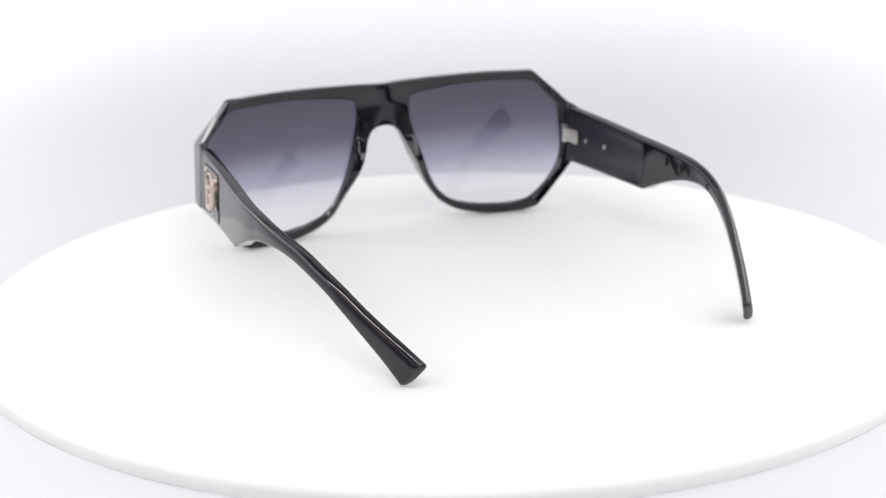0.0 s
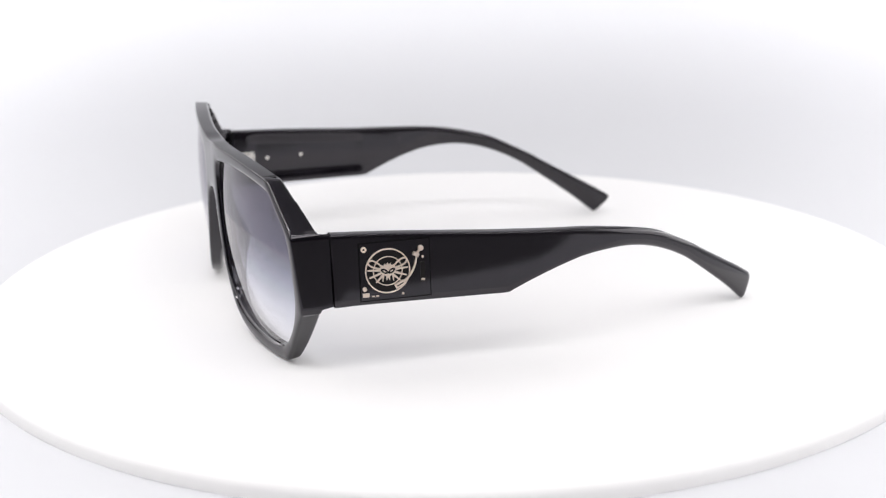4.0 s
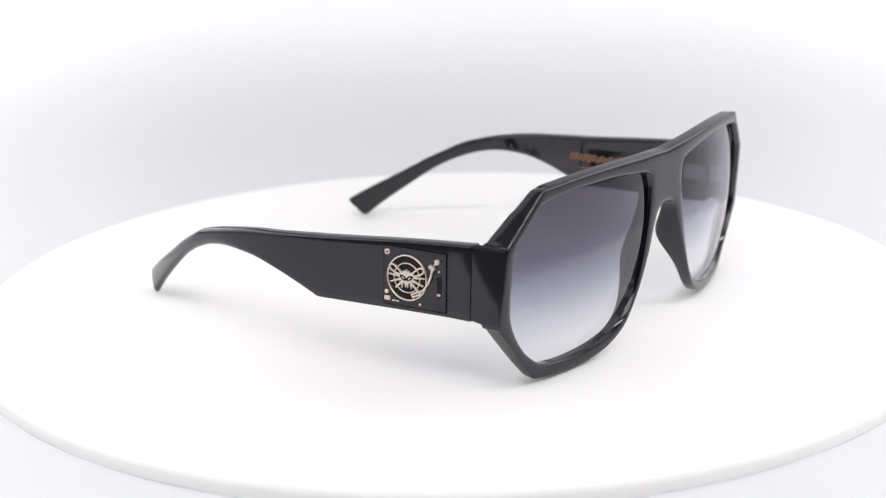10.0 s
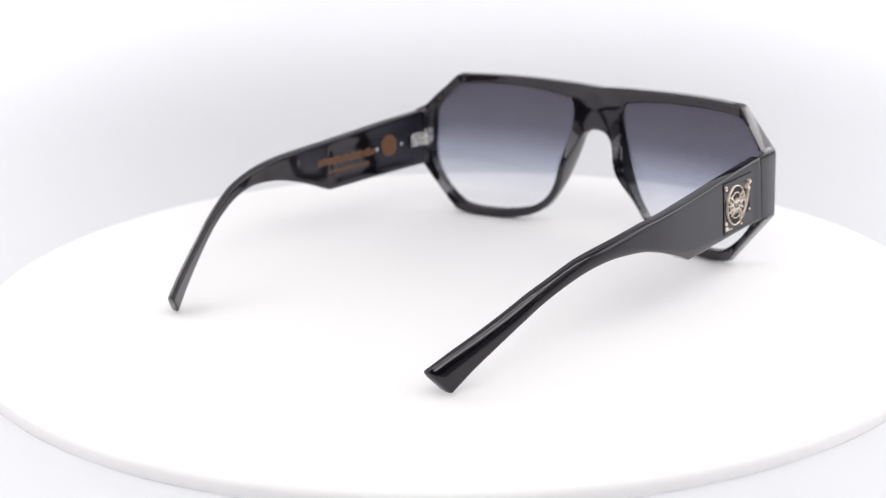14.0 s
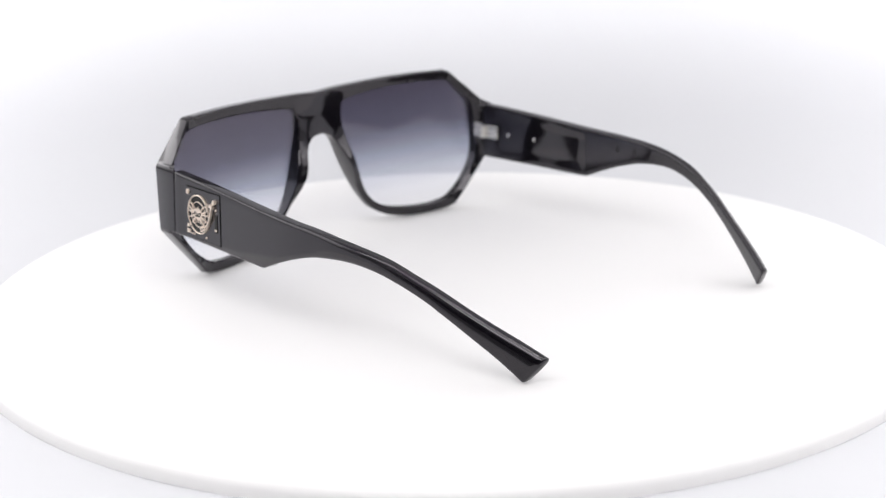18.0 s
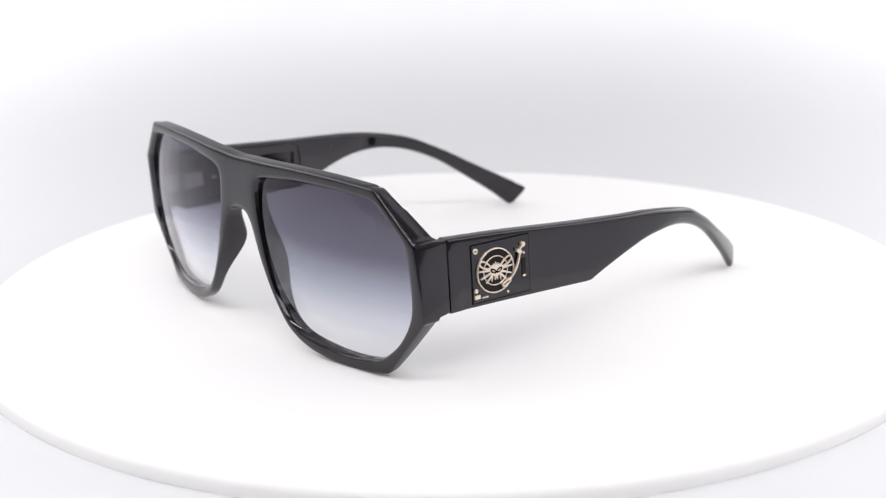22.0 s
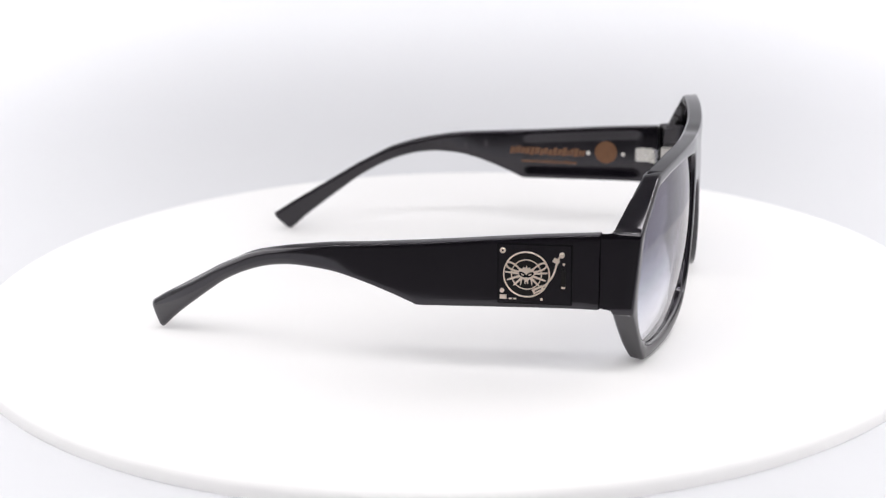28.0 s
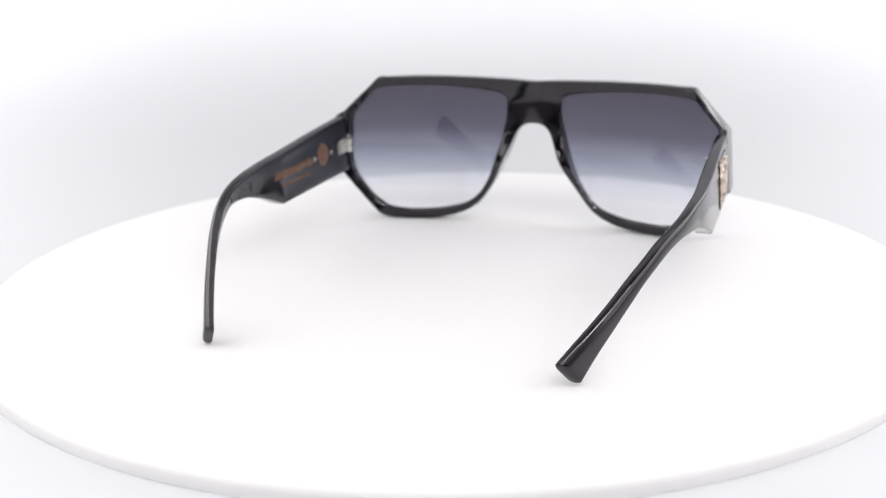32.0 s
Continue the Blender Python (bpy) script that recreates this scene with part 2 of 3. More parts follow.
def inward(loop, sign):
    """Unit normals of a closed loop, all to its left (1) or right (-1)."""
    t = np.roll(loop, -1, axis=0) - np.roll(loop, 1, axis=0)
    n = np.stack((-t[:, 1], t[:, 0]), axis=1)
    return sign * n / np.linalg.norm(n, axis=1)[:, None]


def within(loop, pts):
    """Which points lie inside a closed loop."""
    inside = np.zeros(len(pts), bool)
    for a, b in zip(loop, np.roll(loop, -1, axis=0)):
        cross = (a[1] > pts[:, 1]) != (b[1] > pts[:, 1])
        inside ^= cross & (pts[:, 0] < a[0] + (b[0] - a[0]) * (pts[:, 1] - a[1]) / (b[1] - a[1] + 1e-15))
    return inside


def nearest(loop, pts):
    """Distances from points to the points of a loop."""
    return np.linalg.norm(pts[:, None, :] - loop[None, :, :], axis=2)


def build_front():
    bm = bmesh.new()
    half = [q for q in outer_loop if q[0] > -1e-9 and not (q[0] < 0.01 and 38.1 < q[1] < 53)]
    whole = resampled(half + [np.array((-q[0], q[1])) for q in half[::-1] if q[0] > 0.01], 0.55)
    eye = resampled(inner_loop, 0.55)
    clockwise = lambda loop: np.sum(loop[:, 0] * np.roll(loop[:, 1], -1) - np.roll(loop[:, 0], -1) * loop[:, 1]) < 0
    whole = whole[::-1] if clockwise(whole) else whole
    eye = eye[::-1] if clockwise(eye) else eye
    eyes = [eye, (eye * (-1, 1))[::-1]]
    f = inward(whole, 1)
    deep_o = np.array([depth_outer(abs(x), z) for x, z in whole])
    block = (deep_o > 6) & (np.abs(whole[:, 0]) > 57)   # the end pieces behind the temples' seam
    draft = np.where((np.abs(whole[:, 0]) > 57) & ((whole[:, 1] > 41.5) | (whole[:, 1] < 18.8)), 0.5, 0.0)
    seat = np.where(block, 0.3, 1.0)

    eye_points = np.concatenate(eyes)

    def pillow(p):
        """The faint swell of the buffed front between its edges."""
        a, b = np.maximum(nearest(whole, p).min(1) - 0.7, 0), np.maximum(nearest(eye_points, p).min(1) - 0.9, 0)
        k = a * b / (a + b + 1e-6)
        return -0.3 * k / (k + 1.0)

    def ring(points, depths):
        depths = pillow(points) if depths is None else depths
        return [bm.verts.new((x * MM, (face_y(x, z) + d) * MM, z * MM)) for (x, z), d in zip(points, depths)]

    def skin(layers):
        for a, b in zip(layers, layers[1:]):
            for i in range(len(a)):
                j = (i + 1) % len(a)
                bm.faces.new((a[i], a[j], b[j], b[i]))

    n = len(whole)
    slack = np.clip(0.28 * (nearest(eye_points, whole).min(1) - 1.75), 0.05, 0.6)
    rim = [(whole + f * (0.75 + slack)[:, None], None), (whole + f * 0.75, None), (whole + f * 0.42, np.full(n, 0.06)), (whole + f * 0.16, np.full(n, 0.26)), (whole, np.full(n, 0.7)),
           (whole + f * draft[:, None], deep_o - 0.6 * seat), (whole + f * (0.5 * seat + draft)[:, None], deep_o)]
    outer = [ring(p, d) for p, d in rim]
    skin(outer)
    fronts, backs, edges_f, edges_b = [], [], [rim[0][0]], [rim[-1][0]]
    deep_i = []
    for e in eyes:
        g = inward(e, -1)
        din = np.array([depth_inner(abs(x), z) for x, z in e])
        deep_i.append(din)
        k = len(e)
        slack = np.clip(0.28 * (nearest(whole, e).min(1) - 1.75), 0.05, 0.6)
        lip = [(e + g * (1.0 + slack)[:, None], None), (e + g * 1.0, None), (e + g * 0.5, np.full(k, 0.16)), (e + g * 0.25, np.full(k, 0.8)), (e, np.full(k, 1.1)), (e, din - 0.5), (e + g * 0.5, din)]
        made = [ring(p, d) for p, d in lip]
        skin(made)
        fronts.append(made[0])
        backs.append(made[-1])
        edges_f.append(lip[0][0])
        edges_b.append(lip[-1][0])
    deep_i = np.concatenate(deep_i)

    def back_depth(p):
        """Depth of the rear face: deep at the end blocks, swelling at the nose, thin along the rims."""
        dist_o, dist_i = nearest(whole, p), nearest(eye_points, p)
        wo, wi = (dist_o + 0.05) ** -6, (dist_i + 0.05) ** -6
        do, din = (wo @ deep_o) / wo.sum(1), (wi @ deep_i) / wi.sum(1)
        a, b = dist_o.min(1), dist_i.min(1)
        w = a + b
        is_block = block[dist_o.argmin(1)]
        wb = np.where(is_block, np.minimum(0.6 * w, 2.4), np.minimum(0.88 * w, 4.6))
        deep = np.where(is_block, do - 0.25, do + (din - do) * wb / w)
        return np.where(a < wb, do + (deep - do) * a / wb, deep + (din - deep) * np.clip((a - wb) / np.maximum(w - wb, 0.01), 0, 1))

    def sheet(edges, rings, step, depth):
        """A triangulated face between the rim's edge and the two lens openings."""
        grid = np.array([(x + 0.5 * step * (k % 2), z) for k, z in enumerate(np.arange(0.5, 54.5, step * 0.87)) for x in np.arange(-74, 74.1, step)])
        far = np.min([nearest(e, grid).min(1) for e in edges], axis=0) > 0.45 * step
        grid = grid[far & within(edges[0], grid) & ~within(edges[1], grid) & ~within(edges[2], grid)]
        pts, bound, verts = [], [], []
        for e, r in zip(edges, rings):
            k = len(pts)
            pts += [Vector(q) for q in e]
            bound += [(k + i, k + (i + 1) % len(e)) for i in range(len(e))]
            verts += r
        verts += ring(grid, depth(grid))
        pts += [Vector(q) for q in grid]
        where, _, tris, origin, _, _ = delaunay_2d_cdt(pts, bound, [], 0, 1e-7)
        mid = np.array([sum((where[i] for i in t), Vector((0, 0))) / 3 for t in tris])
        keep = within(edges[0], mid) & ~within(edges[1], mid) & ~within(edges[2], mid)
        for t, ok in zip(tris, keep):
            if ok and all(origin[i] for i in t):
                corner = [verts[origin[i][0]] for i in t]
                p, q, r = (where[i] for i in t)
                if len(set(corner)) == 3 and abs((q - p).cross(r - p)) > 0.02:
                    bm.faces.new(corner)

    sheet(edges_f, [outer[0]] + fronts, 1.2, pillow)
    sheet(edges_b, [outer[-1]] + backs, 1.0, back_depth)
    ob = part("frame_front", bm, BLACK, glasses, "polished black angular front with keyhole bridge", 32)
    ob.location.x = SHIFT


def lens_sheet():
    """The lens's curve: a shallow sphere of 130 mm radius seated as nearly as it can be in the rim."""
    p = np.array(inner_loop)
    bow = ((p - HUB) ** 2).sum(1) / 260.0
    y = np.array([face_y(*q) for q in p]) + 2.05 - bow
    c, *_ = np.linalg.lstsq(np.stack((np.ones(len(p)), p[:, 0] - HUB[0], p[:, 1] - HUB[1]), axis=1), y, rcond=None)
    return lambda q: c[0] + c[1] * (q[0] - HUB[0]) + c[2] * (q[1] - HUB[1]) + ((q - HUB) ** 2).sum() / 260.0


LENS_Y = lens_sheet()


def build_lens(s):
    """A curved tinted pane seated in the rim's groove."""
    bm = bmesh.new()
    loop = [cast(inner_loop, a) for a in np.linspace(-math.pi, math.pi, 121)[:-1]]
    sides = []
    for d in (-0.8, 0.8):
        rings = []
        for k in (0.0, 0.1, 0.2, 0.3, 0.4, 0.5, 0.6, 0.7, 0.8, 0.9, 1.008):
            points = [HUB + (q - HUB) * k for q in loop]
            ring = [(s * p[0] * MM, (LENS_Y(p) + d) * MM, p[1] * MM) for p in points]
            rings.append([bm.verts.new(ring[0])] if k == 0 else [bm.verts.new(c) for c in ring])
        n = len(loop)
        for a, b in zip(rings, rings[1:]):
            for i in range(n):
                j = (i + 1) % n
                bm.faces.new((a[0], b[i], b[j]) if len(a) == 1 else (a[i], b[i], b[j], a[j]))
        sides.append(rings[-1])
    for i in range(len(loop)):
        j = (i + 1) % len(loop)
        bm.faces.new((sides[0][i], sides[0][j], sides[1][j], sides[1][i]))
    ob = part("lens", bm, LENS, glasses, "smoke violet lens fading to clear at its foot", 50)
    ob.location.x = SHIFT
    if s > 0:
        # small etched mark in the upper outer corner: a leaning oval over a knob
        marks = bmesh.new()
        for u, v, ru, rv, lean in ((0.4, 1.0, 1.35, 2.1, -18), (0.2, 0.6, 0.5, 2.0, -28), (-0.2, -2.3, 0.8, 0.8, 0)):
            c, k = math.cos(radians(lean)), math.sin(radians(lean))
            path = [(ru * math.cos(a), rv * math.sin(a)) for a in np.linspace(0, 2 * math.pi, 25)]
            path = [np.array((60.3 + u + x * c - y * k, 44.2 + v + x * k + y * c)) for x, y in path]
            centre = np.array((60.3 + u, 44.2 + v))
            rows = [[marks.verts.new(((centre + (p - centre) * grow)[0] * MM, (LENS_Y(p) - 0.8 - lift) * MM, (centre + (p - centre) * grow)[1] * MM)) for p in path[:-1]]
                    for grow, lift in ((1.08, 0.0), (1.08, 0.05), (0.86, 0.05), (0.86, 0.0))]
            for a, b in zip(rows, rows[1:]):
                for i in range(24):
                    j = (i + 1) % 24
                    marks.faces.new((a[i], a[j], b[j], b[i]))
        part("lens_mark", marks, ETCH, ob, "small pale etched mark on the lens", 30)


# temple outline: upper edge (y, z) and lower edge (y, z) at matching stations
STATIONS = [(-58.08, 40.15, -58.08, 20.0), (-40, 39.0, -40, 19.8), (-17.2, 37.1, -15.8, 19.3), (-9.8, 36.5, -9.4, 19.2), (-7.8, 36.4, -7.7, 19.8), (-1.6, 36.0, -1.8, 22.2),
            (5.8, 35.5, 6.2, 25.0), (13.8, 35.0, 14.2, 27.0), (22.2, 34.0, 22.5, 27.7), (30.6, 32.5, 29.2, 27.4), (39.4, 30.1, 36.2, 26.0), (47.0, 26.5, 43.3, 23.4),
            (53.4, 23.2, 50.1, 19.9), (58.3, 20.3, 55.1, 16.5), (67.8, 14.8, 62.9, 10.8), (74.8, 10.8, 69.7, 5.6), (80.7, 7.1, 75.8, 0.25)]
PLAN_Y = (-58, -30, 0, 15, 25, 35, 47, 62, 75, 82)
PLAN_X = (73.0, 74.7, 76.3, 76.0, 75.0, 72.7, 68.9, 62.9, 57.0, 53.6)


PLAN = np.array(smooth_curve(list(zip(PLAN_Y, PLAN_X)), 10))


def temple_x(y):
    return float(np.interp(y, PLAN[:, 0], PLAN[:, 1]))


def smoothstep(v):
    v = max(0.0, min(1.0, v))
    return v * v * (3 - 2 * v)


def thickness(y):
    return float(np.interp(y, (-58, -10, 25, 60, 80), (4.6, 4.6, 3.7, 3.4, 3.5)))


LEAN = 0.05   # both faces of the temples draw in towards their upper edge
TWIST = 0.24   # and the ear tips turn their outer face up


def build_temple(s):
    stations = []
    fine = smooth_curve(STATIONS, 12)
    last = None
    for q in fine:
        if last is None or np.linalg.norm(q[:2] - last[:2]) > 0.8 or q is fine[-1]:
            stations.append(q)
            last = q
    bm = bmesh.new()
    rings = []
    nv = 13
    for si, (yu, zu, yl, zl) in enumerate(stations):
        up, lo = np.array((yu, zu)), np.array((yl, zl))
        h = np.linalg.norm(up - lo)
        r = min(float(np.interp(yu, (-10, 8, 30), (0.6, 0.9, 1.5))), h * 0.28)
        ring = []

        def put(v, inset, side):
            p = lo + (up - lo) * v
            x = temple_x(p[0])
            th = thickness(p[0])
            lean = LEAN * (1 - smoothstep(p[0] / 40)) * (30.1 - p[1])
            x += (lean if side > 0 else -lean) + TWIST * smoothstep((p[0] - 30) / 35) * ((zu + zl) / 2 - p[1])
            if side > 0:
                x += (0.064 * (40.3 - p[1]) - 0.4 - lean) * smoothstep((-51.2 - p[0]) / 6)
                crown = 0.4 * smoothstep((p[0] - 8) / 26) * (2 * v - 1.05) ** 2
                x = x - inset - crown
            else:
                edge = min(v, 1 - v) * h
                deep = 0.3 * smoothstep((edge - 1.9) / 0.5) * smoothstep((p[0] + 52) / 0.8) * smoothstep((-9.0 - p[0]) / 3.5)
                x = x - th + inset + deep
            ring.append(bm.verts.new((s * x * MM, p[0] * MM, p[1] * MM)))

        # outer face upward, over the top, inner face downward, under the foot
        for a in np.linspace(0, math.pi / 2, 6):
            put(r * (1 - math.cos(a)) / h, r * (1 - math.sin(a)), 1)
        for v in np.linspace(r / h, 1 - r / h, nv)[1:-1]:
            put(v, 0, 1)
        for a in np.linspace(math.pi / 2, 0, 6):
            put(1 - r * (1 - math.cos(a)) / h, r * (1 - math.sin(a)), 1)
        for a in np.linspace(0, math.pi / 2, 6):
            put(1 - r * (1 - math.cos(a)) / h, r * (1 - math.sin(a)), -1)
        for v in np.linspace(1 - r / h, r / h, nv)[1:-1]:
            put(v, 0, -1)
        for a in np.linspace(math.pi / 2, 0, 6):
            put(r * (1 - math.cos(a)) / h, r * (1 - math.sin(a)), -1)
        rings.append(ring)
    n = len(rings[0])
    for a, b in zip(rings, rings[1:]):
        for i in range(n):
            j = (i + 1) % n
            bm.faces.new((a[i], b[i], b[j], a[j]))
    # softened end at the hinge seam
    hub = sum((Vector(v.co) for v in rings[0]), Vector()) / n
    cap = [bm.verts.new((hub.x + (v.co.x - hub.x) * 0.88, v.co.y, hub.z + (v.co.z - hub.z) * 0.975)) for v in rings[0]]
    for v in rings[0]:
        v.co.y += 0.25 * MM
    for i in range(n):
        j = (i + 1) % n
        bm.faces.new((cap[i], rings[0][i], rings[0][j], cap[j]))
    bm.faces.new(cap)
    # softened end of the ear tip
    tip = [Vector(v.co) for v in rings[-1]]
    hub = sum(tip, Vector()) / n
    away = (hub - sum((Vector(v.co) for v in rings[-4]), Vector()) / n).normalized()
    last = rings[-1]
    for grow, step in ((0.97, 0.18), (0.90, 0.42), (0.76, 0.62)):
        ring = [bm.verts.new(hub + (p - hub) * grow + away * step * MM) for p in tip]
        for i in range(n):
            j = (i + 1) % n
            bm.faces.new((last[i], ring[i], ring[j], last[j]))
        last = ring
    bm.faces.new(last)
    ob = part("temple", bm, BLACK, glasses, "wide black temple narrowing into a curved ear tip", 40)
    ob.location = (SHIFT, s * 0.0001, 0)
    return ob


def emblem_frame(s):
    """The emblem's own axes: u to the onlooker's right, v up, w out of the temple; millimetres."""
    y = -41.0
    tilt = math.atan2(temple_x(-32) - temple_x(-50), 18.0)
    u = Vector((math.sin(tilt), s * math.cos(tilt), 0))
    v = Vector((-s * LEAN, 0, 1)).normalized()
    w = u.cross(v)
    m = Matrix((u, v, w)).transposed().to_4x4()
    m.translation = Vector((s * temple_x(y) * MM, y * MM, 29.1 * MM))
    return m @ Matrix.Diagonal((MM, MM, MM, 1))


def prism(bm, pts, w0, w1):
    a = [bm.verts.new((x, y, w0)) for x, y in pts]
    b = [bm.verts.new((x, y, w1)) for x, y in pts]
    bm.faces.new(a[::-1])
    bm.faces.new(b)
    n = len(pts)
    for i in range(n):
        bm.faces.new((a[i], a[(i + 1) % n], b[(i + 1) % n], b[i]))


def ring_shape(bm, u, v, r0, r1, w0, w1, n=64):
    """A flat ring with softened edges."""
    soft = min(0.12, (r1 - r0) * 0.3)
    prof = [(r0, w0), (r0, w1 - soft), (r0 + soft, w1), (r1 - soft, w1), (r1, w1 - soft), (r1, w0)]
    rings = [[bm.verts.new((u + r * math.cos(2 * math.pi * i / n), v + r * math.sin(2 * math.pi * i / n), w)) for i in range(n)] for r, w in prof]
    for a, b in zip(rings, rings[1:]):
        for i in range(n):
            j = (i + 1) % n
            bm.faces.new((a[i], a[j], b[j], b[i]))


def button(bm, u, v, r, w0, w1, n=20):
    prof = [(r, w0), (r, w1 - 0.12), (r - 0.12, w1)]
    rings = [[bm.verts.new((u + q * math.cos(2 * math.pi * i / n), v + q * math.sin(2 * math.pi * i / n), w)) for i in range(n)] for q, w in prof]
    for a, b in zip(rings, rings[1:]):
        for i in range(n):
            j = (i + 1) % n
            bm.faces.new((a[i], a[j], b[j], b[i]))
    bm.faces.new(rings[-1])


def bar(bm, u, v, w, h, turn, w0, w1):
    c, k = math.cos(radians(turn)), math.sin(radians(turn))
    prism(bm, [(u + x * c - y * k, v + x * k + y * c) for x, y in ((-w / 2, -h / 2), (w / 2, -h / 2), (w / 2, h / 2), (-w / 2, h / 2))], w0, w1)


def ribbon(bm, pts, width, w0, w1):
    """A flat strip of even width along the points."""
    p = [np.array(q, float) for q in pts]
    left, right = [], []
    for i, q in enumerate(p):
        d = p[min(i + 1, len(p) - 1)] - p[max(i - 1, 0)]
        d = d / np.linalg.norm(d)
        nrm = np.array((-d[1], d[0])) * width / 2
        left.append(tuple(q + nrm))
        right.append(tuple(q - nrm))
    prism(bm, left + right[::-1], w0, w1)


def petal(a, r0, r1, half):
    """A closed loop-shaped outline pointing along angle a."""
    c, k = math.cos(radians(a)), math.sin(radians(a))
    out = []
    for i in range(17):
        f = i / 16 * 2 * math.pi
        x = (r0 + r1) / 2 - (r1 - r0) / 2 * math.cos(f)
        y = half * math.sin(f) * (0.5 + 0.5 * (x - r0) / (r1 - r0))
        out.append((x * c - y * k, x * k + y * c))
    return out


def build_emblem(s, temple):
    m = emblem_frame(s)

    def piece(name, bm, mat, label="", smooth=40):
        bm.transform(m)
        return part(name, bm, mat, temple, label, smooth)

    cu, cv = -2.1, 0.0
    # Dark slab, slightly proud, stands for the shaded groove round the plate.
    bm = bmesh.new()
    chamfer = [(-9.9, -8.2), (9.9, -8.2), (9.9, 8.2), (-9.9, 8.2)]
    prism(bm, chamfer, -0.6, 0.05)
    piece("emblem_border", bm, INLAY_GAP, "dark border standing for the shaded gap round the emblem plate", 20)
    bm = bmesh.new()
    prism(bm, [(x * 0.965, y * 0.955) for x, y in chamfer], -0.5, 0.30)
    piece("emblem_plate", bm, BLACK, "small black square plate inlaid in the temple", 20)
    bm = bmesh.new()
    ring_shape(bm, cu, cv, 0.01, 5.9, 0.3, 0.62)
    piece("record", bm, GROOVE, "raised black record disc on the emblem plate")
    bm = bmesh.new()
    ring_shape(bm, cu, cv, 5.86, 6.2, 0.3, 0.95)
    piece("outer_ring", bm, GOLD, "thin rose gold ring round the record")
    bm = bmesh.new()
    ring_shape(bm, cu, cv, 3.82, 4.1, 0.4, 0.85)
    piece("inner_ring", bm, GOLD, "thin rose gold inner ring")
    # winged badge in the ring, as plain shapes
    for side in (1, -1):
        for a, r1, half in ((29, 5.65, 1.05),):
            bm = bmesh.new()
            ribbon(bm, [(cu + side * (x + 0.3), cv + 0.2 + y) for x, y in petal(a, 1.5, r1, half)], 0.42, 0.4, 1.0)
            piece("badge_loop", bm, GOLD, "rose gold loop", 30)
        for a, r1 in ((4, 5.6), (-19, 5.4), (-43, 4.6)):
            c, k = math.cos(radians(a)), math.sin(radians(a))
            bm = bmesh.new()
            prism(bm, [(cu + side * (r * c - h * k), cv + 0.2 + r * k + h * c) for r, h in ((1.5, -0.34), (r1, -0.17), (r1, 0.17), (1.5, 0.34))][::side], 0.4, 1.0)
            piece("badge_ray", bm, GOLD, "tapered rose gold ray", 30)
        for x, foot in ((0.35, -2.5), (1.25, -2.8)):
            bm = bmesh.new()
            prism(bm, [(cu + side * (x - 0.22), cv - 0.9), (cu + side * (x + 0.22), cv - 0.9), (cu + side * (x + 0.12 + 0.25 * (x > 1)), cv + foot), (cu + side * (x - 0.12 + 0.25 * (x > 1)), cv + foot)], 0.4, 0.98)
            piece("badge_bar", bm, GOLD, "short rose gold bar", 30)
    bm = bmesh.new()
    crown = [(-2.0, 1.1), (-1.6, 1.75), (-1.15, 1.45), (-0.8, 2.1), (-0.35, 1.7), (0, 2.45), (0.35, 1.7), (0.8, 2.1), (1.15, 1.45), (1.6, 1.75), (2.0, 1.1)]
    prism(bm, [(cu + x, cv + y) for x, y in [(0, -2.0), (0.7, -1.3), (1.6, -0.9), (2.1, 0.0)] + crown[::-1] + [(-2.1, 0.0), (-1.6, -0.9), (-0.7, -1.3)]], 0.4, 1.02)
    piece("badge", bm, GOLD, "small rose gold shield", 30)
    for side in (1, -1):
        bm = bmesh.new()
        c, k = math.cos(radians(32 * side)), math.sin(radians(32 * side))
        prism(bm, [(cu + side * 0.98 + (1.15 * math.cos(f) * c - 0.60 * math.sin(f) * k), cv + 0.05 + (1.15 * math.cos(f) * k + 0.60 * math.sin(f) * c)) for f in np.linspace(0, 2 * math.pi, 17)[:-1]], 1.0, 1.05)
        piece("badge_inlay", bm, INLAY_GAP, "dark oval inlay", 30)
        bm = bmesh.new()
        prism(bm, [(cu + side * 0.98 + (0.52 * math.cos(f) * c - 0.17 * math.sin(f) * k), cv + 0.05 + (0.52 * math.cos(f) * k + 0.17 * math.sin(f) * c)) for f in np.linspace(0, 2 * math.pi, 17)[:-1]], 1.03, 1.09)
        piece("badge_drop", bm, GOLD, "small rose gold oval", 30)
    # tone arm
    bm = bmesh.new()
    ribbon(bm, smooth_curve([(5.9, 3.4), (5.5, 1.6), (4.7, -0.4), (3.4, -2.2), (2.2, -3.1)], 5), 0.46, 0.55, 1.25)
    piece("tone_arm", bm, GOLD, "bent rose gold tone arm")
    bm = bmesh.new()
    bar(bm, 1.0, -3.9, 2.9, 1.25, 27, 0.6, 1.3)
    piece("head_shell", bm, GOLD, "", 20)
    bm = bmesh.new()
    bar(bm, 1.05, -3.9, 2.0, 0.3, 27, 1.3, 1.34)
    piece("head_slot", bm, INLAY_GAP, "dark slot in the head", 20)
    bm = bmesh.new()
    bar(bm, 5.75, 3.9, 1.7, 1.0, -28, 0.3, 1.3)
    bar(bm, 6.6, 4.8, 1.6, 0.5, 50, 0.3, 1.0)
    piece("arm_pivot", bm, GOLD, "", 20)
    bm = bmesh.new()
    button(bm, 7.2, 5.5, 0.72, 0.3, 1.2)
    piece("counterweight", bm, GOLD)
    bm = bmesh.new()
    ring_shape(bm, -8.4, 6.3, 0.32, 0.78, 0.3, 0.75, 24)
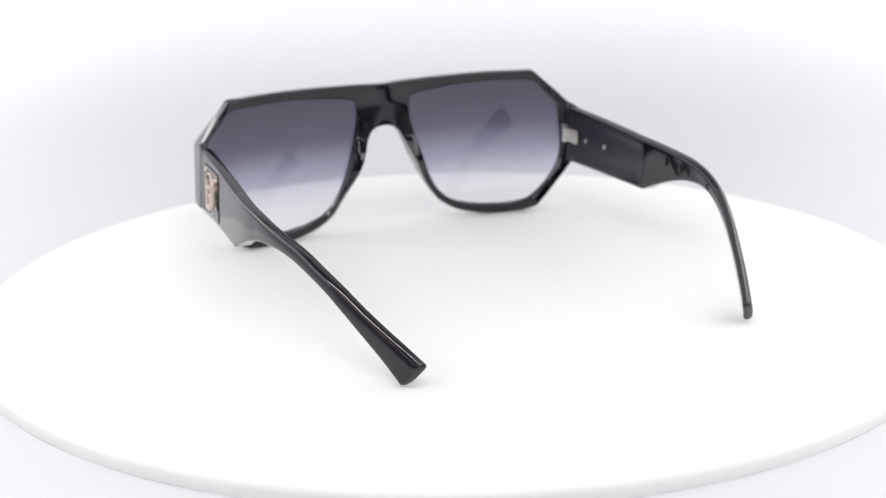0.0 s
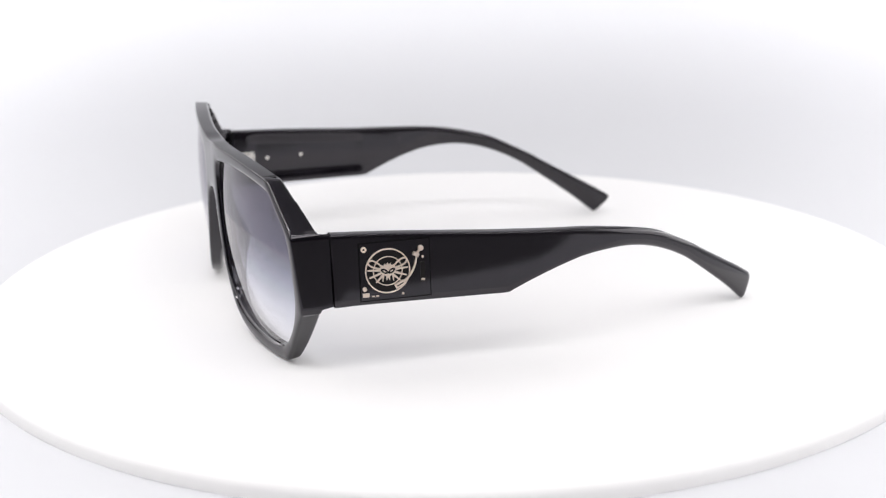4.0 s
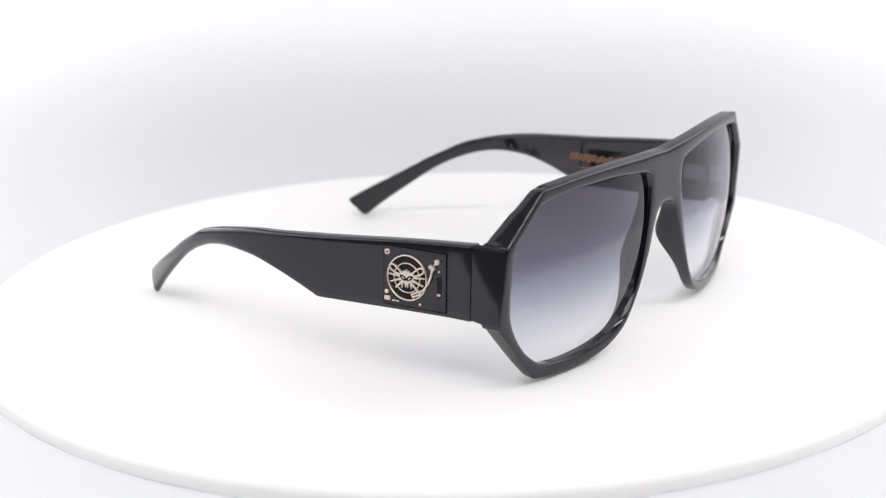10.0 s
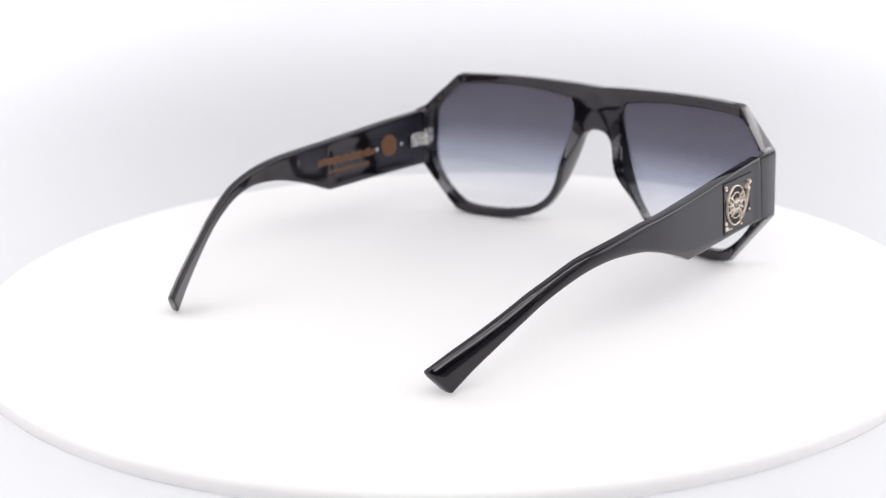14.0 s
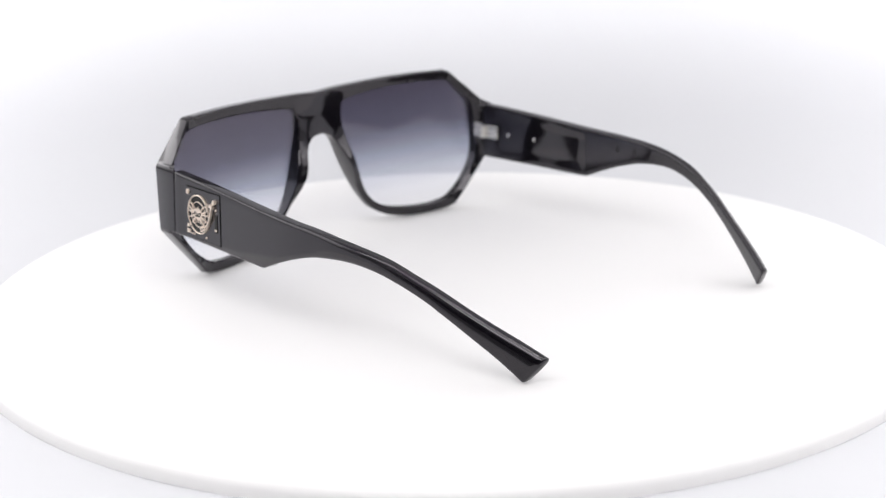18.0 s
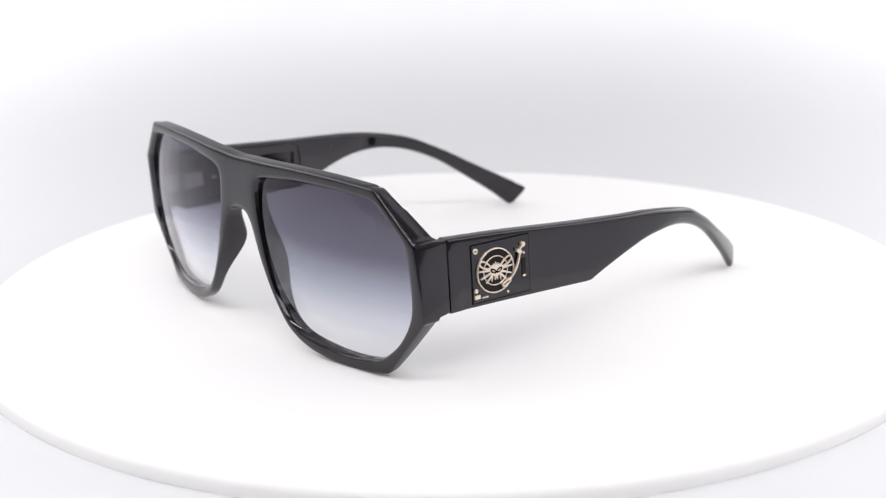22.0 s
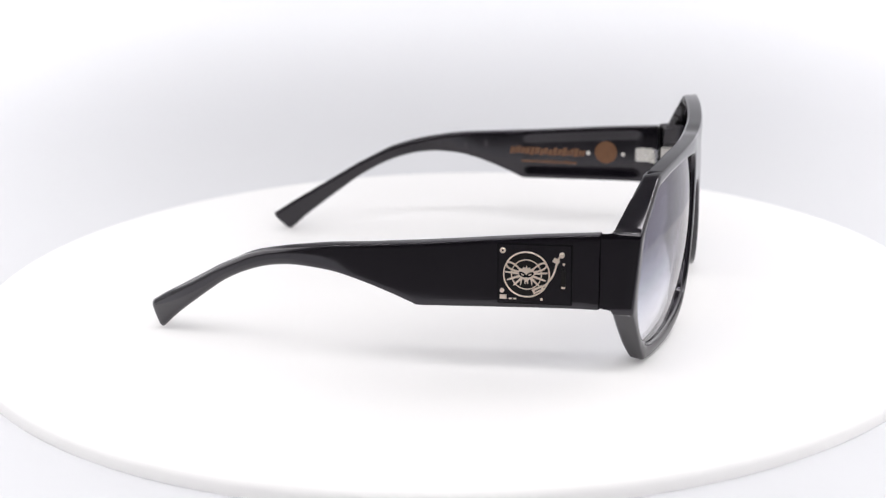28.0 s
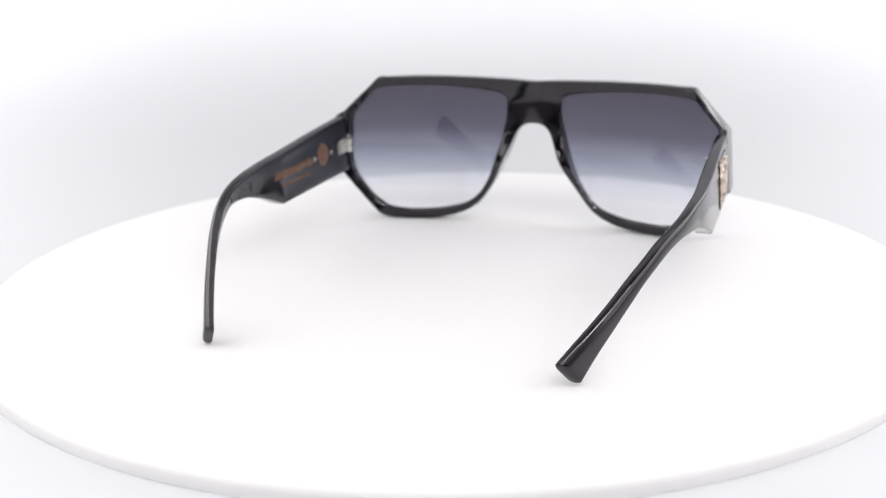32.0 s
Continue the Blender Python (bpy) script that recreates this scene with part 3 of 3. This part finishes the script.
    piece("start_button", bm, GOLD, "small rose gold ring button")
    for u, v, r in ((-8.6, -4.6, 0.6), (1.9, -6.7, 0.34), (7.7, 3.0, 0.33)):
        bm = bmesh.new()
        button(bm, u, v, r, 0.3, 0.72)
        piece("knob", bm, GOLD)
    for u, v, w, h in ((-8.3, -6.3, 1.8, 1.1), (-6.35, -6.75, 0.8, 0.36), (-5.2, -6.75, 0.8, 0.36), (7.6, -3.3, 1.0, 0.55)):
        bm = bmesh.new()
        bar(bm, u, v, w, h, 0, 0.3, 0.66)
        piece("key", bm, GOLD, "", 20)
    bm = bmesh.new()
    bar(bm, 7.6, -1.2, 1.3, 5.6, 0, 0.3, 0.48)
    piece("slider_track", bm, GROOVE, "narrow black slider track", 20)


def build_inside(s, temple):
    """Hinge, rivets and foil print on the temple's inner face."""
    def inner(y, sink=0.0, z=30.1):
        return temple_x(y) - thickness(y) + sink - LEAN * (1 - smoothstep(y / 40)) * (30.1 - z)

    def box(bm, x0, x1, y0, y1, z0, z1):
        slab(bm, *(v * MM for v in (min(s * x0, s * x1), max(s * x0, s * x1), y0, y1, z0, z1)))

    # Added dark block standing for the shade inside the open hinge seam.
    bm = bmesh.new()
    box(bm, inner(-57) + 0.5, temple_x(-58) - 0.5, -59.0, -57.0, 20.8, 39.6)
    part("seam_fill", bm, INLAY_GAP, temple, "dark block added for the shade in the hinge seam", 0)
    bm = bmesh.new()
    box(bm, inner(-53) - 0.9, inner(-53) + 0.2, -56.6, -50.6, 27.4, 32.4)
    bmesh.ops.bevel(bm, geom=bm.edges[:], offset=0.35 * MM, segments=2, affect="EDGES")
    part("hinge_plate", bm, STEEL, temple, "nickel hinge plate", 30)
    for i, z in enumerate((27.6, 29.3, 31.0)):
        bm = bmesh.new()
        r = 1.35
        pts = [(r * math.cos(a), r * math.sin(a)) for a in np.linspace(0, 2 * math.pi, 21)[:-1]]
        prism(bm, pts, z, z + 1.25)
        bm.transform(Matrix.Translation((s * (inner(-57) - 1.3) * MM, -57.4 * MM, 0)) @ Matrix.Diagonal((MM, MM, MM, 1)))
        part("hinge_knuckle", bm, STEEL, temple, "nickel hinge knuckle", 30)
    for y in (-46.0, -33.4):
        bm = bmesh.new()
        pts = [(0.75 * math.cos(a), 0.75 * math.sin(a)) for a in np.linspace(0, 2 * math.pi, 17)[:-1]]
        prism(bm, pts, -0.2, 0.3)
        bm.transform(Matrix.Translation((s * inner(y, 0.3) * MM, y * MM, 29.5 * MM)) @ Matrix.Rotation(-s * math.pi / 2, 4, "Y") @ Matrix.Diagonal((MM, MM, MM, 1)))
        part("rivet", bm, STEEL, temple, "small round nickel rivet", 30)
    for y in (4.6, 12.3, 20.2):
        bm = bmesh.new()
        z = float(np.interp(y, (4.6, 20.2), (31.4, 29.6)))
        lean = inner(y + 0.7) - inner(y - 0.7)
        box(bm, inner(y) - 0.05 - abs(lean) / 2, inner(y) + 0.4, y - 0.6, y + 0.6, z - 1.3, z + 1.3)
        part("size_mark", bm, BLACK, temple, "faint moulded bar", 0)
    def decal(bm, pts):
        """A thin foil laid on the recessed inner face; pts are (y, z)."""
        lift = [[bm.verts.new((s * (inner(y, 0.3 * smoothstep((-9.0 - y) / 3.5), z) + d) * MM, y * MM, z * MM)) for y, z in pts] for d in (0.15, -0.09)]
        bm.faces.new(lift[1])
        for i in range(len(pts)):
            j = (i + 1) % len(pts)
            bm.faces.new((lift[0][i], lift[0][j], lift[1][j], lift[1][i]))

    if s > 0:
        bm = bmesh.new()
        decal(bm, [(-39.8 + 4.0 * math.cos(a), 30.0 + 4.0 * math.sin(a)) for a in np.linspace(0, 2 * math.pi, 41)[:-1]])
        part("foil_roundel", bm, PRINT, temple, "round bronze foil mark", 0)
        rng = random.Random(4)
        for z, h, y0, y1, wide in ((29.3, 2.6, -31.8, -4.0, 1.25), (25.5, 1.0, -29.0, -8.0, 0.9)):
            y = y0
            while y < y1 - 0.4:
                w = wide * rng.uniform(0.6, 1.3)
                y2 = min(y + w, y1)
                top, low = h / 2 * rng.uniform(0.6, 1.35), h / 2 * rng.uniform(0.7, 1.2)
                lean = 0.25 * h
                bm = bmesh.new()
                decal(bm, [(y, z - low), (y2, z - low), (y2 - lean, z + top), (y - lean, z + top)])
                part("foil_bar", bm, PRINT, temple, "bronze foil bar", 0)
                y += w + 0.3
    bm = bmesh.new()
    box(bm, 69.3, 70.9, -64.6, -59.2, 27.2, 32.6)
    bmesh.ops.bevel(bm, geom=bm.edges[:], offset=0.35 * MM, segments=2, affect="EDGES")
    leaf = part("hinge_leaf", bm, STEEL, glasses, "nickel hinge leaf set in the front", 30)
    leaf.location.x = SHIFT


build_front()
for s in (1, -1):
    build_lens(s)
    temple = build_temple(s)
    build_emblem(s, temple)
    build_inside(s, temple)


# ---- what turns ----
def motions():
    turn = 360 / 17.0377
    times = [0.5 * i for i in range(65)]
    walk(turntable, [(t, pose(0, 0, 0, 0, 0, turn * (t - 7.6))) for t in times])
    walk(glasses, [(t, pose(0, 0, 0.0002, 0, 0.2, turn * (t - 7.6) + 4.79)) for t in times])


motions()
